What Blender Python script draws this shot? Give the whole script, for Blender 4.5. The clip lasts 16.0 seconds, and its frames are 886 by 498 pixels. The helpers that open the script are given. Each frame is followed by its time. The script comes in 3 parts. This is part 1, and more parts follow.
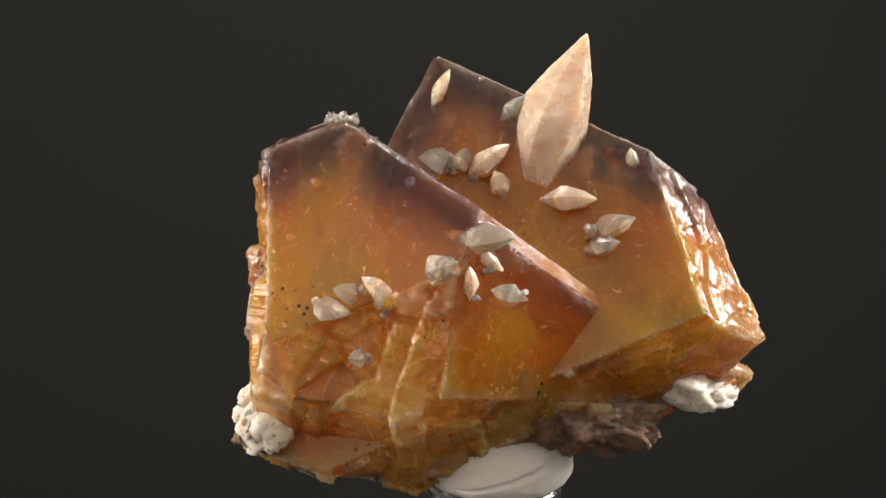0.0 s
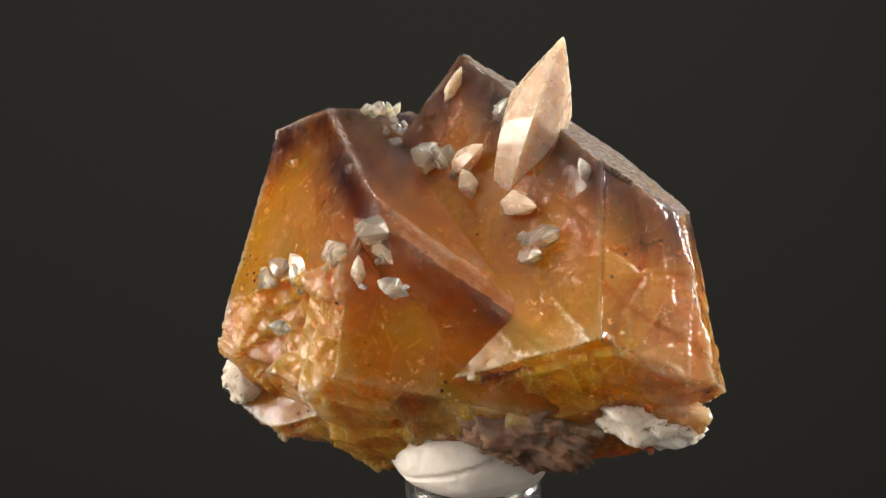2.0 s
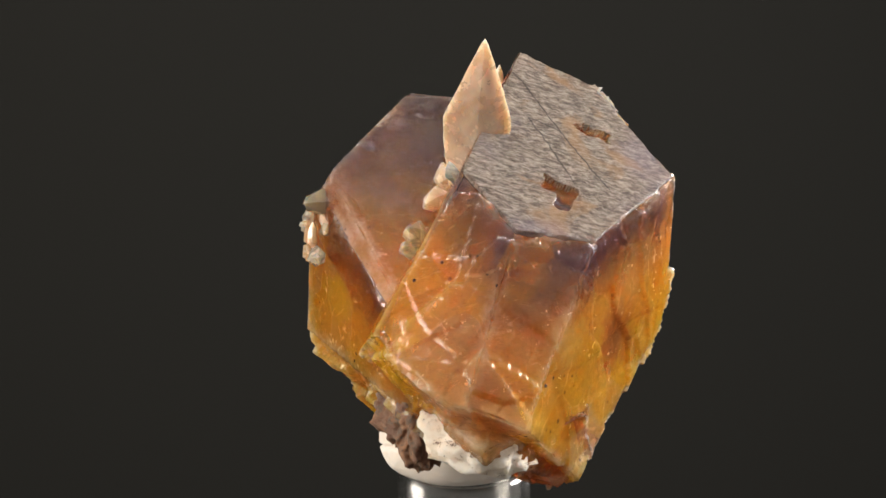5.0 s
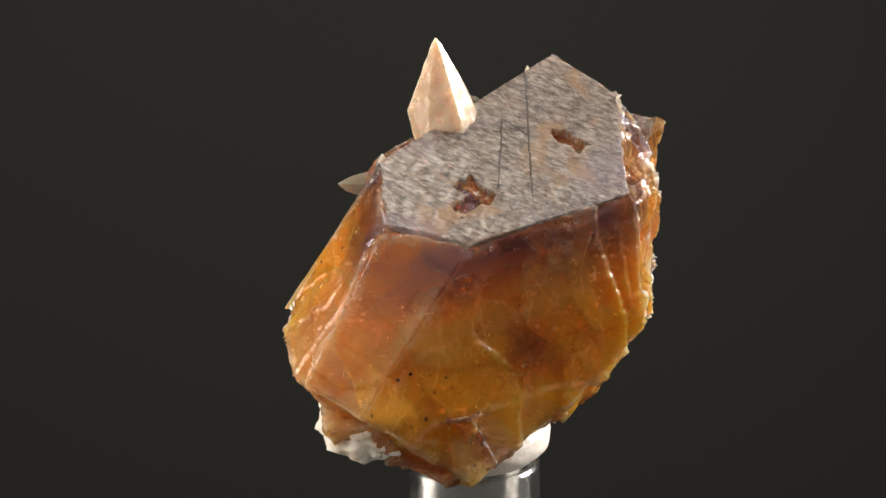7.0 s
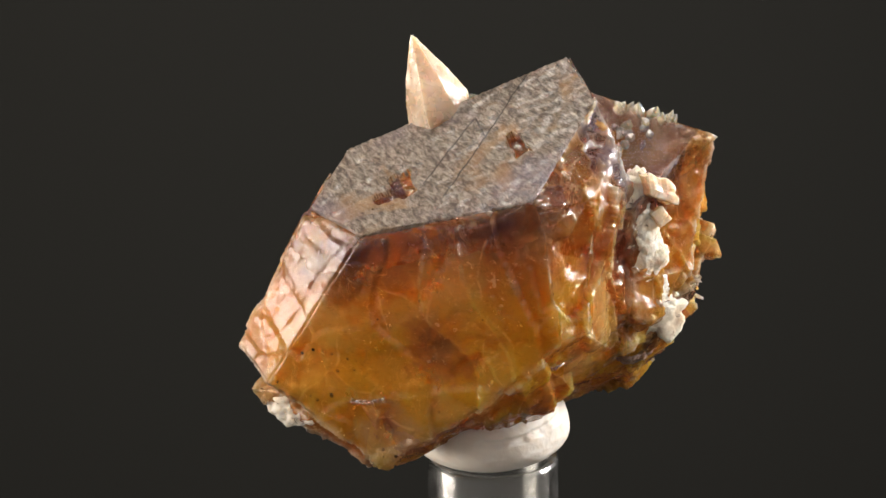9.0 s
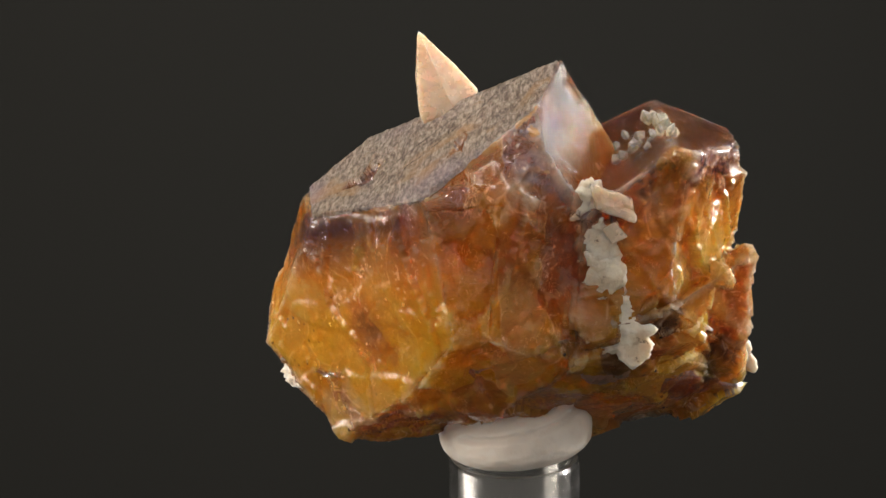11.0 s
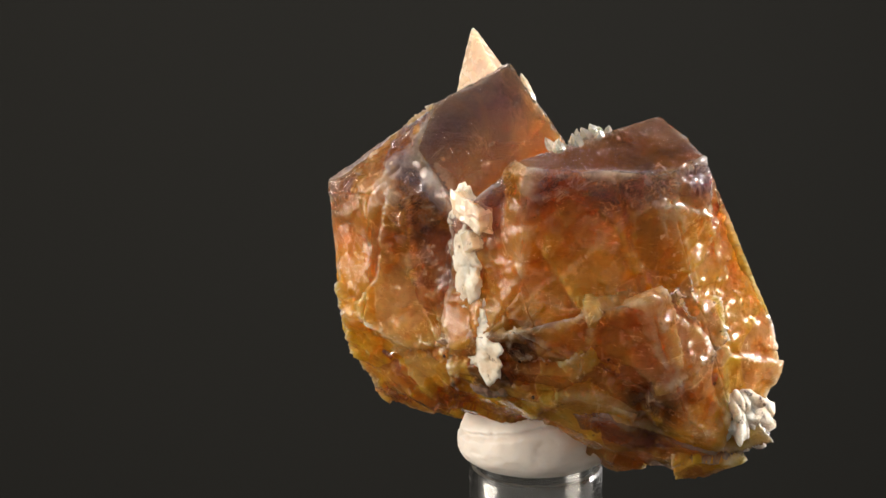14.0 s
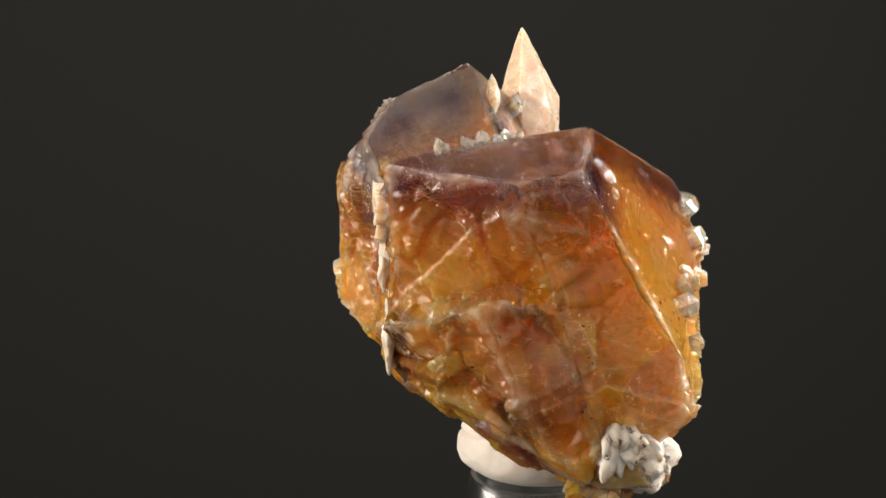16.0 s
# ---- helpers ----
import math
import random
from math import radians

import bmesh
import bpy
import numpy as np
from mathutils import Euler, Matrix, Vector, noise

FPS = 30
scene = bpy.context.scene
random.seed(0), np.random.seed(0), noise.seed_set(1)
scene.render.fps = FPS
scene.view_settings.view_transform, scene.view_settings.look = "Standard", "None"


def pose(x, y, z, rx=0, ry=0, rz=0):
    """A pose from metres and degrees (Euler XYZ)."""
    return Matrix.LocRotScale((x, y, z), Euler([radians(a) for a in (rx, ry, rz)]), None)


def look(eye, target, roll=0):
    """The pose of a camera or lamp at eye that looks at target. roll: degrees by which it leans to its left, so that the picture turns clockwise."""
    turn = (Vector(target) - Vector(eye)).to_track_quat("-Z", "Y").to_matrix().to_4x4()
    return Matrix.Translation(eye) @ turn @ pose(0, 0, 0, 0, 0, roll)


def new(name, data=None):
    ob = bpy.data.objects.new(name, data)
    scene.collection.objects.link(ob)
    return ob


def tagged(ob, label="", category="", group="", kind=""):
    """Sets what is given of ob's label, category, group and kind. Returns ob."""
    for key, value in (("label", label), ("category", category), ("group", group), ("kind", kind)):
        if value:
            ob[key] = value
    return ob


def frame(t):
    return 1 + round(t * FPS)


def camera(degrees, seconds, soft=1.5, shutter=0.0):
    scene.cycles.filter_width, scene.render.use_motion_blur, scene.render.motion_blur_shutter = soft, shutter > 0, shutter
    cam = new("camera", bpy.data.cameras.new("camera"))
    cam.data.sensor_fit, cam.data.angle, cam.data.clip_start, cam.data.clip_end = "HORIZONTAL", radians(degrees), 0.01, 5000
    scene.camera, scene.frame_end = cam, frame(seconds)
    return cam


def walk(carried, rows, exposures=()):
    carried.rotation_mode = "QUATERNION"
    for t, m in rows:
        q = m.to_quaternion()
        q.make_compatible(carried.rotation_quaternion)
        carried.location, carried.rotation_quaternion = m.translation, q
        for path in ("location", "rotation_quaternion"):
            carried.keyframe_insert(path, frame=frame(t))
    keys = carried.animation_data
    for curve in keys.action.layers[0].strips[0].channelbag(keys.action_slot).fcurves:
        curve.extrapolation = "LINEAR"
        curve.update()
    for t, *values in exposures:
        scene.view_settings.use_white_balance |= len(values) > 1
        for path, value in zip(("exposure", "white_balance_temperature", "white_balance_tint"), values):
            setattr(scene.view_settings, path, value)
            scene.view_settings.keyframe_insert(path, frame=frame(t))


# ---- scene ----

# A mineral specimen on an acrylic rod turns once in twenty-one seconds before a fixed camera.
# The turntable runs a little unevenly.
# Lengths in the builders are millimetres; BASE is the height of the rig's zero above the table.
MM = 0.001
BASE = 200.0
SPIN = 17.152           # mean degrees a second, clockwise from above


def mm(x, y, z):
    return Vector((x * MM, y * MM, z * MM))


# ---- camera ----
cam = camera(33.64, 16.0, soft=1.5)
DIST, PITCH, SIDE = 144.3, 12.095, -5.578
eye = (SIDE * MM, -DIST * math.cos(radians(PITCH)) * MM, (BASE + DIST * math.sin(radians(PITCH))) * MM)
aim = (SIDE * MM, 0.0, BASE * MM)
view = look(eye, aim, -0.658)
walk(cam, [(0.0, view), (16.0, view)], exposures=[(0.0, 0.12), (16.0, 0.12)])

# ---- light ----
world = bpy.data.worlds.new("dim_room")
world.use_nodes = True
world.node_tree.nodes["Background"].inputs[0].default_value = (1.0, 0.92, 0.83, 1)
world.node_tree.nodes["Background"].inputs[1].default_value = 0.72
scene.world = world


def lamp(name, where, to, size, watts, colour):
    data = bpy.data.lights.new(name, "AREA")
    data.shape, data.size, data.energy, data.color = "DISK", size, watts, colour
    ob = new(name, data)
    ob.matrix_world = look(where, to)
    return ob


middle = (0, 0, BASE * MM)
lamp("lamp_right", (0.31, 0.08, BASE * MM + 0.105), middle, 0.09, 2.2, (1.0, 0.96, 0.92))
lamp("lamp_above", (-0.07, 0.05, BASE * MM + 0.37), middle, 0.16, 1.1, (1.0, 0.92, 0.83))
# unseen broad fill, added at the left to lift the darker sides
lamp("fill_left", (-0.38, -0.03, BASE * MM + 0.06), middle, 0.22, 1.7, (1.0, 0.90, 0.78))


# ---- materials ----
class Nodes:
    """A small hand for wiring one node material."""

    def __init__(self, name):
        self.mat = bpy.data.materials.new(name)
        self.mat.use_nodes = True
        self.tree = self.mat.node_tree
        self.bsdf = self.tree.nodes["Principled BSDF"]
        self.out = self.tree.nodes["Material Output"]
        co = self.add("ShaderNodeTexCoord")
        scale = self.add("ShaderNodeVectorMath", operation="SCALE")
        scale.inputs["Scale"].default_value = 1000.0
        self.link(co.outputs["Object"], scale.inputs[0])
        self.co = scale.outputs[0]

    def add(self, kind, **props):
        n = self.tree.nodes.new(kind)
        for k, v in props.items():
            if k == "operation":
                n.operation = v
            elif k == "blend_type":
                n.data_type, n.blend_type = "RGBA", v
            elif k == "feature":
                n.feature = v
        return n

    def link(self, a, b):
        self.tree.links.new(a, b)

    def put(self, socket, value):
        if isinstance(value, (int, float)):
            socket.default_value = value
        elif isinstance(value, tuple):
            socket.default_value = (*value, 1) if len(socket.default_value) == 4 else value
        else:
            self.link(value, socket)

    def noise(self, scale, detail=4.0, rough=0.55, warp=0.0, co=None, stretch=None):
        c = co or self.co
        if stretch:
            m = self.add("ShaderNodeMapping")
            m.inputs["Rotation"].default_value = stretch[0]
            m.inputs["Scale"].default_value = stretch[1]
            self.link(c, m.inputs[0])
            c = m.outputs[0]
        n = self.add("ShaderNodeTexNoise")
        self.link(c, n.inputs["Vector"])
        n.inputs["Scale"].default_value, n.inputs["Detail"].default_value = scale, detail
        n.inputs["Roughness"].default_value, n.inputs["Distortion"].default_value = rough, warp
        return n.outputs["Fac"]

    def cells(self, scale, feature="F1", out="Distance"):
        n = self.add("ShaderNodeTexVoronoi", feature=feature)
        self.link(self.co, n.inputs["Vector"])
        n.inputs["Scale"].default_value = scale
        return n.outputs[out]

    def attr(self, name):
        n = self.add("ShaderNodeAttribute")
        n.attribute_name = name
        return n.outputs["Fac"]

    def math(self, op, a, b=0.0, clamp=False):
        n = self.add("ShaderNodeMath", operation=op)
        n.use_clamp = clamp
        self.put(n.inputs[0], a)
        self.put(n.inputs[1], b)
        return n.outputs[0]

    def span(self, v, lo, hi, a=0.0, b=1.0):
        n = self.add("ShaderNodeMapRange")
        n.interpolation_type = "SMOOTHSTEP"
        self.put(n.inputs["Value"], v)
        for k, x in (("From Min", lo), ("From Max", hi), ("To Min", a), ("To Max", b)):
            n.inputs[k].default_value = x
        return n.outputs["Result"]

    def mix(self, fac, a, b, blend="MIX"):
        n = self.add("ShaderNodeMix", blend_type=blend)
        self.put(n.inputs[0], fac)
        self.put(n.inputs[6], a)
        self.put(n.inputs[7], b)
        return n.outputs[2]

    def ramp(self, v, stops):
        n = self.add("ShaderNodeValToRGB")
        self.put(n.inputs[0], v)
        e = n.color_ramp.elements
        while len(e) < len(stops):
            e.new(0.5)
        for k, (p, c) in enumerate(stops):
            e[k].position, e[k].color = p, (*c, 1)
        return n.outputs[0]

    def bump(self, h, strength, dist, after=None):
        n = self.add("ShaderNodeBump")
        n.inputs["Strength"].default_value, n.inputs["Distance"].default_value = strength, dist * MM
        self.put(n.inputs["Height"], h)
        if after is not None:
            self.link(after, n.inputs["Normal"])
        return n.outputs[0]

    def tilt(self, scale, amount, after=None):
        """Turns the surface a little, differently for each small flake."""
        n = self.add("ShaderNodeTexVoronoi")
        self.link(self.co, n.inputs["Vector"])
        n.inputs["Scale"].default_value = scale
        off = self.add("ShaderNodeVectorMath", operation="SUBTRACT")
        self.link(n.outputs["Color"], off.inputs[0])
        off.inputs[1].default_value = (0.5, 0.5, 0.5)
        turn = self.add("ShaderNodeVectorTransform")
        turn.vector_type, turn.convert_from, turn.convert_to = "VECTOR", "OBJECT", "WORLD"
        self.link(off.outputs[0], turn.inputs[0])
        unit = self.add("ShaderNodeVectorMath", operation="NORMALIZE")
        self.link(turn.outputs[0], unit.inputs[0])
        size = self.add("ShaderNodeVectorMath", operation="SCALE")
        self.link(unit.outputs[0], size.inputs[0])
        self.put(size.inputs["Scale"], amount)
        base = after or self.add("ShaderNodeNewGeometry").outputs["Normal"]
        add = self.add("ShaderNodeVectorMath", operation="ADD")
        self.link(base, add.inputs[0])
        self.link(size.outputs[0], add.inputs[1])
        done = self.add("ShaderNodeVectorMath", operation="NORMALIZE")
        self.link(add.outputs[0], done.inputs[0])
        return done.outputs[0]

    def along(self, way):
        n = self.add("ShaderNodeVectorMath", operation="DOT_PRODUCT")
        self.link(self.co, n.inputs[0])
        n.inputs[1].default_value = way
        return n.outputs["Value"]

    def seam(self, way, at, width, run, lo, hi):
        """A thin crack where the plane way = at meets the surface, between lo and hi along run."""
        off = self.math("ADD", self.math("SUBTRACT", self.along(way), at), self.math("MULTIPLY", self.math("SUBTRACT", self.noise(0.7, 4), 0.5), 0.5))
        thin = self.span(self.math("ABSOLUTE", off), width, width * 0.4)
        r = self.along(run)
        return self.math("MULTIPLY", thin, self.math("MULTIPLY", self.span(r, lo - 0.3, lo + 0.3), self.span(r, hi + 0.3, hi - 0.3)))

    def spot(self, at, wide, ragged=0.9):
        """A ragged patch round a place, in millimetres."""
        n = self.add("ShaderNodeVectorMath", operation="DISTANCE")
        self.link(self.co, n.inputs[0])
        n.inputs[1].default_value = at
        far = self.math("ADD", n.outputs["Value"], self.math("MULTIPLY", self.math("SUBTRACT", self.noise(0.32, 7, 0.7, 0.5), 0.5), ragged * 2.0 * wide))
        return self.span(far, wide, wide * 0.45)

    def shade(self, **sockets):
        for k, v in sockets.items():
            self.put(self.bsdf.inputs[k.replace("_", " ")], v)
        return self.mat


HONEY, SOOT, RUSSET, MILK = (1.0, 0.60, 0.17), (0.07, 0.04, 0.03), (0.62, 0.20, 0.06), (0.80, 0.62, 0.40)
# natural stains, clouds and painted glows in crystals: place in millimetres, size, tone, strength
# the two spelled-out golds put the glow of light passing inside into colour
STAINS_AND_GLOWS = [((-9.0, -19.0, -11.5), 9.0, HONEY, 0.9), ((15.0, -11.0, -7.0), 6.5, (1.0, 0.55, 0.03), 0.85), ((0.0, -16.5, -4.5), 3.2, (1.0, 0.60, 0.05), 0.8), ((-16.2, 8.8, -4.0), 3.2, SOOT, 0.85), ((-21.5, -3.5, -11.0), 4.0, SOOT, 0.8),
          ((10.3, 8.4, -6.1), 5.0, RUSSET, 0.75), ((10.0, 8.6, -6.0), 2.6, SOOT, 0.5), ((15.5, -7.0, -13.0), 4.0, RUSSET, 0.6),
          ((17.5, 2.0, -4.0), 5.0, HONEY, 0.6), ((-3.0, 14.5, 3.0), 4.2, RUSSET, 0.7), ((11.0, 13.0, 0.0), 5.0, HONEY, 0.45),
          ((-12.5, 9.0, -9.0), 3.0, SOOT, 0.7), ((-20.5, 3.5, 1.0), 5.0, HONEY, 0.6), ((-22.5, -3.0, -5.5), 5.0, RUSSET, 0.5),
          ((14.0, 6.0, -15.5), 4.0, MILK, 0.4), ((16.5, -4.0, 4.0), 3.0, SOOT, 0.5)]


def fluorite(name, blocks, frost, rough, clear, flake, skin=0.0, deeper=0.0):
    """Zoned fluorite: clear skin, purple band, brown and amber heart, cleaved into blocks, with milky veils and dark specks."""
    k = Nodes(name)
    depth = k.math("ADD", k.math("ADD", k.attr("zone"), deeper), k.math("MULTIPLY", k.math("SUBTRACT", k.noise(0.16, 6, 0.65, 0.6), 0.5), 2.6))
    zoned = k.ramp(k.math("MULTIPLY", depth, 1 / 18.0), [
        (0.0, (0.62, 0.56, 0.53)), (0.05, (0.42, 0.34, 0.42)), (0.11, (0.22, 0.12, 0.22)), (0.19, (0.52, 0.23, 0.12)),
        (0.34, (0.92, 0.335, 0.04)), (0.58, (0.99, 0.455, 0.03)), (0.85, (1.0, 0.51, 0.035)), (1.0, (1.0, 0.50, 0.05))])
    # cleavage blocks, each of its own tone
    warp = k.add("ShaderNodeTexNoise")
    k.link(k.co, warp.inputs["Vector"])
    warp.inputs["Scale"].default_value = 0.12
    bent = k.add("ShaderNodeVectorMath", operation="MULTIPLY_ADD")
    k.link(warp.outputs["Color"], bent.inputs[0])
    bent.inputs[1].default_value = (5.0, 5.0, 5.0)
    k.link(k.co, bent.inputs[2])
    lean = k.add("ShaderNodeMapping")
    lean.inputs["Rotation"].default_value, lean.inputs["Scale"].default_value = (0.5, 0.6, 0.3), (0.17, 0.11, 0.085)
    k.link(bent.outputs[0], lean.inputs[0])
    cell = k.add("ShaderNodeTexVoronoi")
    rim = k.add("ShaderNodeTexVoronoi", feature="DISTANCE_TO_EDGE")
    for n in (cell, rim):
        n.inputs["Scale"].default_value = 1.0
        k.link(lean.outputs[0], n.inputs["Vector"])
    rgb = k.add("ShaderNodeSeparateColor")
    k.link(cell.outputs["Color"], rgb.inputs[0])
    zoned = k.mix(k.math("MULTIPLY", k.span(rgb.outputs[0], 0.55, 0.8), 0.75 * blocks), zoned, (1.0, 0.52, 0.09))
    zoned = k.mix(k.math("MULTIPLY", k.span(rgb.outputs[1], 0.55, 0.85), 0.65 * blocks), zoned, (0.55, 0.17, 0.04))
    zoned = k.mix(k.math("MULTIPLY", k.span(rgb.outputs[2], 0.7, 0.9), 0.55 * blocks), zoned, (0.92, 0.54, 0.24))
    for at, wide, tone, much in STAINS_AND_GLOWS:
        zoned = k.mix(k.math("MULTIPLY", k.spot(at, wide), much), zoned, tone)
    patch = k.span(k.noise(0.10, 3, 0.5, 1.2), 0.46, 0.66)
    zoned = k.mix(k.math("MULTIPLY", patch, 0.45), zoned, (1.0, 0.50, 0.045))
    rust = k.span(k.noise(0.22, 7, 0.68, 0.8), 0.52, 0.72)
    zoned = k.mix(k.math("MULTIPLY", rust, 0.4), zoned, (0.55, 0.21, 0.06))
    crack = k.math("MULTIPLY", k.span(rim.outputs["Distance"], 0.022, 0.004), k.span(k.noise(0.35, 5, 0.65), 0.45, 0.6))
    veil = k.span(k.noise(0.55, 9, 0.74, 1.6, stretch=((0.4, 0.5, 0.3), (1.0, 0.45, 1.3))), 0.55, 0.78)
    veil = k.math("MAXIMUM", k.math("MULTIPLY", veil, frost), k.math("MULTIPLY", crack, 0.22 * blocks * blocks))
    zoned = k.mix(veil, zoned, (0.80, 0.63, 0.44))
    # fine feathery grain inside the crystal
    grain = k.noise(1.9, 9, 0.78, 0.7, stretch=((0.5, 0.6, 0.3), (1.0, 0.5, 1.4)))
    zoned = k.mix(0.40 * blocks + 0.10, zoned, k.ramp(grain, [(0.34, (0.40, 0.34, 0.30)), (0.47, (0.95, 0.93, 0.92)), (0.66, (1.0, 1.0, 1.0))]), "MULTIPLY")
    zoned = k.mix(k.math("MULTIPLY", k.span(grain, 0.60, 0.72), 0.40 * blocks), zoned, (0.97, 0.72, 0.36))
    # frosted, chipped edges
    worn = k.math("ADD", k.attr("edge"), k.math("MULTIPLY", k.math("SUBTRACT", k.noise(0.5, 8, 0.72, 0.6), 0.5), 2.2))
    worn = k.math("MULTIPLY", k.span(worn, 1.0, -0.1), k.span(k.noise(0.25, 5, 0.6), 0.38, 0.60, 0.08, 0.48))
    zoned = k.mix(worn, zoned, (0.70, 0.62, 0.52))
    veil = k.math("MAXIMUM", veil, k.math("MULTIPLY", worn, 0.45))
    speck = k.math("MULTIPLY", k.span(k.cells(0.9), 0.20, 0.12), k.span(k.noise(0.15, 4, 0.6), 0.56, 0.64))
    soot = k.span(k.noise(0.45, 8, 0.8, 1.0, stretch=((0.2, 0.3, 0.8), (1.3, 0.7, 0.9))), 0.68, 0.76)
    zoned = k.mix(k.math("MAXIMUM", speck, k.math("MULTIPLY", soot, 0.7 * blocks)), zoned, (0.035, 0.020, 0.012))
    # tiny pale cells: sparkling glints put into the colour
    glint_cell = k.add("ShaderNodeTexVoronoi")
    k.link(k.co, glint_cell.inputs["Vector"])
    glint_cell.inputs["Scale"].default_value = 2.4
    one = k.add("ShaderNodeSeparateColor")
    k.link(glint_cell.outputs["Color"], one.inputs[0])
    glint = k.math("MULTIPLY", k.span(one.outputs[0], 0.80, 0.88), k.span(k.noise(0.22, 7, 0.75), 0.57, 0.64))
    zoned = k.mix(k.math("MULTIPLY", glint, 0.65 * frost), zoned, (0.88, 0.76, 0.58))
    line = k.span(k.math("ABSOLUTE", k.math("SUBTRACT", k.noise(0.5, 7, 0.62, 0.9, stretch=((0.7, 0.2, 0.4), (1.7, 0.35, 0.8))), 0.5)), 0.012, 0.003)
    line = k.math("MULTIPLY", line, k.span(k.noise(0.3, 4, 0.6), 0.50, 0.62))
    zoned = k.mix(k.math("MULTIPLY", line, 0.5 * frost * blocks * blocks), zoned, (0.86, 0.66, 0.42))
    veil = k.math("MAXIMUM", veil, k.math("MULTIPLY", k.math("MAXIMUM", glint, k.math("MULTIPLY", line, blocks * blocks)), 0.7 * frost))
    rb = k.math("ADD", k.span(k.noise(0.5, 6, 0.7), 0.42, 0.75, rough, rough + 0.18), k.math("MULTIPLY", veil, 0.2))
    patchy = k.span(k.noise(0.3, 5, 0.6), 0.40, 0.62, 0.25, 1.0)
    nrm = k.tilt(0.28, k.math("MULTIPLY", patchy, flake))
    nrm = k.tilt(0.8, k.math("MULTIPLY", patchy, flake * 0.9), nrm)
    nrm = k.tilt(2.2, k.math("MULTIPLY", k.span(k.noise(0.4, 5, 0.65), 0.45, 0.6), flake * 1.1), nrm)
    nrm = k.bump(k.noise(2.0, 7, 0.72), 0.10 + 0.5 * flake + skin, 0.25 + 0.3 * skin, nrm)
    if skin:
        nrm = k.bump(k.noise(0.55, 6, 0.65, 0.8, stretch=((0.3, 0.2, 0.5), (1.6, 0.7, 0.7))), skin, 1.0, nrm)
    glass = k.math("MULTIPLY", k.math("SUBTRACT", 1.0, veil), k.span(depth, 1.0, 7.0, min(1.0, clear + 0.2), clear))
    m = k.shade(Base_Color=zoned, Roughness=rb, IOR=1.434, Normal=nrm, Transmission_Weight=glass,
                Subsurface_Weight=1.0, Subsurface_Scale=5.0 * MM, Subsurface_Radius=(1.0, 0.9, 0.7))
    k.bsdf.subsurface_method = "RANDOM_WALK"
    return m


FLUORITE = fluorite("fluorite_face", 0.5, 0.45, 0.03, 0.80, 0.08)
FRACTURE = fluorite("fluorite_fracture", 1.0, 0.62, 0.06, 0.68, 0.27, 0.0, 0.4)
CLEAVED = fluorite("fluorite_cleaved", 0.8, 0.40, 0.13, 0.72, 0.10, 0.0, 0.4)
VIOLET = fluorite("fluorite_bumpy_face", 0.2, 0.4, 0.03, 0.78, 0.07, 0.26)


def etched():
    k = Nodes("etched_fluorite")
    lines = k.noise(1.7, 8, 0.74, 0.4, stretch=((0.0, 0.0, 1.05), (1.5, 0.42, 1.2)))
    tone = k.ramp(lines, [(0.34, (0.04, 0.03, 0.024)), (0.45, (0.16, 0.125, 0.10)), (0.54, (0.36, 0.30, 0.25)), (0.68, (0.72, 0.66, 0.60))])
    warm = k.span(k.noise(0.13, 4, 0.6, 0.8), 0.52, 0.66)
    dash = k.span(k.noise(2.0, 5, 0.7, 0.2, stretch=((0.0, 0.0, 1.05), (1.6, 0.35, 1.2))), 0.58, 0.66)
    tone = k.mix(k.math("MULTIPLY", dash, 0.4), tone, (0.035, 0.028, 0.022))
    tone = k.mix(k.math("MULTIPLY", warm, 0.65), tone, (0.42, 0.24, 0.10))
    violet = k.span(k.noise(0.09, 3, 0.5), 0.50, 0.7)
    tone = k.mix(k.math("MULTIPLY", violet, 0.35), tone, (0.30, 0.25, 0.36))
    seams = k.seam((0.567, -0.819, 0.084), -1.13, 0.13, (0.685, 0.413, -0.6), -11.3, 6.4)
    seams = k.math("MAXIMUM", seams, k.seam((0.519, -0.846, 0.125), 1.54, 0.12, (0.723, 0.356, -0.593), -4.4, 4.9))
    seams = k.math("MAXIMUM", seams, k.seam((0.887, -0.285, -0.367), -2.3, 0.13, (0.088, 0.88, -0.47), -3.8, -0.4))
    tone = k.mix(k.math("MULTIPLY", seams, 0.9), tone, (0.03, 0.022, 0.018))
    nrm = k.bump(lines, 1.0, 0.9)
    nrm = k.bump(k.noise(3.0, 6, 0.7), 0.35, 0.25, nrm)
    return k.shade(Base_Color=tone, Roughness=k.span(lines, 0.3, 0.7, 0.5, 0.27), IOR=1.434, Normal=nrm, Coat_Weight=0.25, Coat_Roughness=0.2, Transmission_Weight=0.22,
                   Subsurface_Weight=0.4, Subsurface_Scale=1.5 * MM, Subsurface_Radius=(1.0, 0.6, 0.35))


ETCHED = etched()


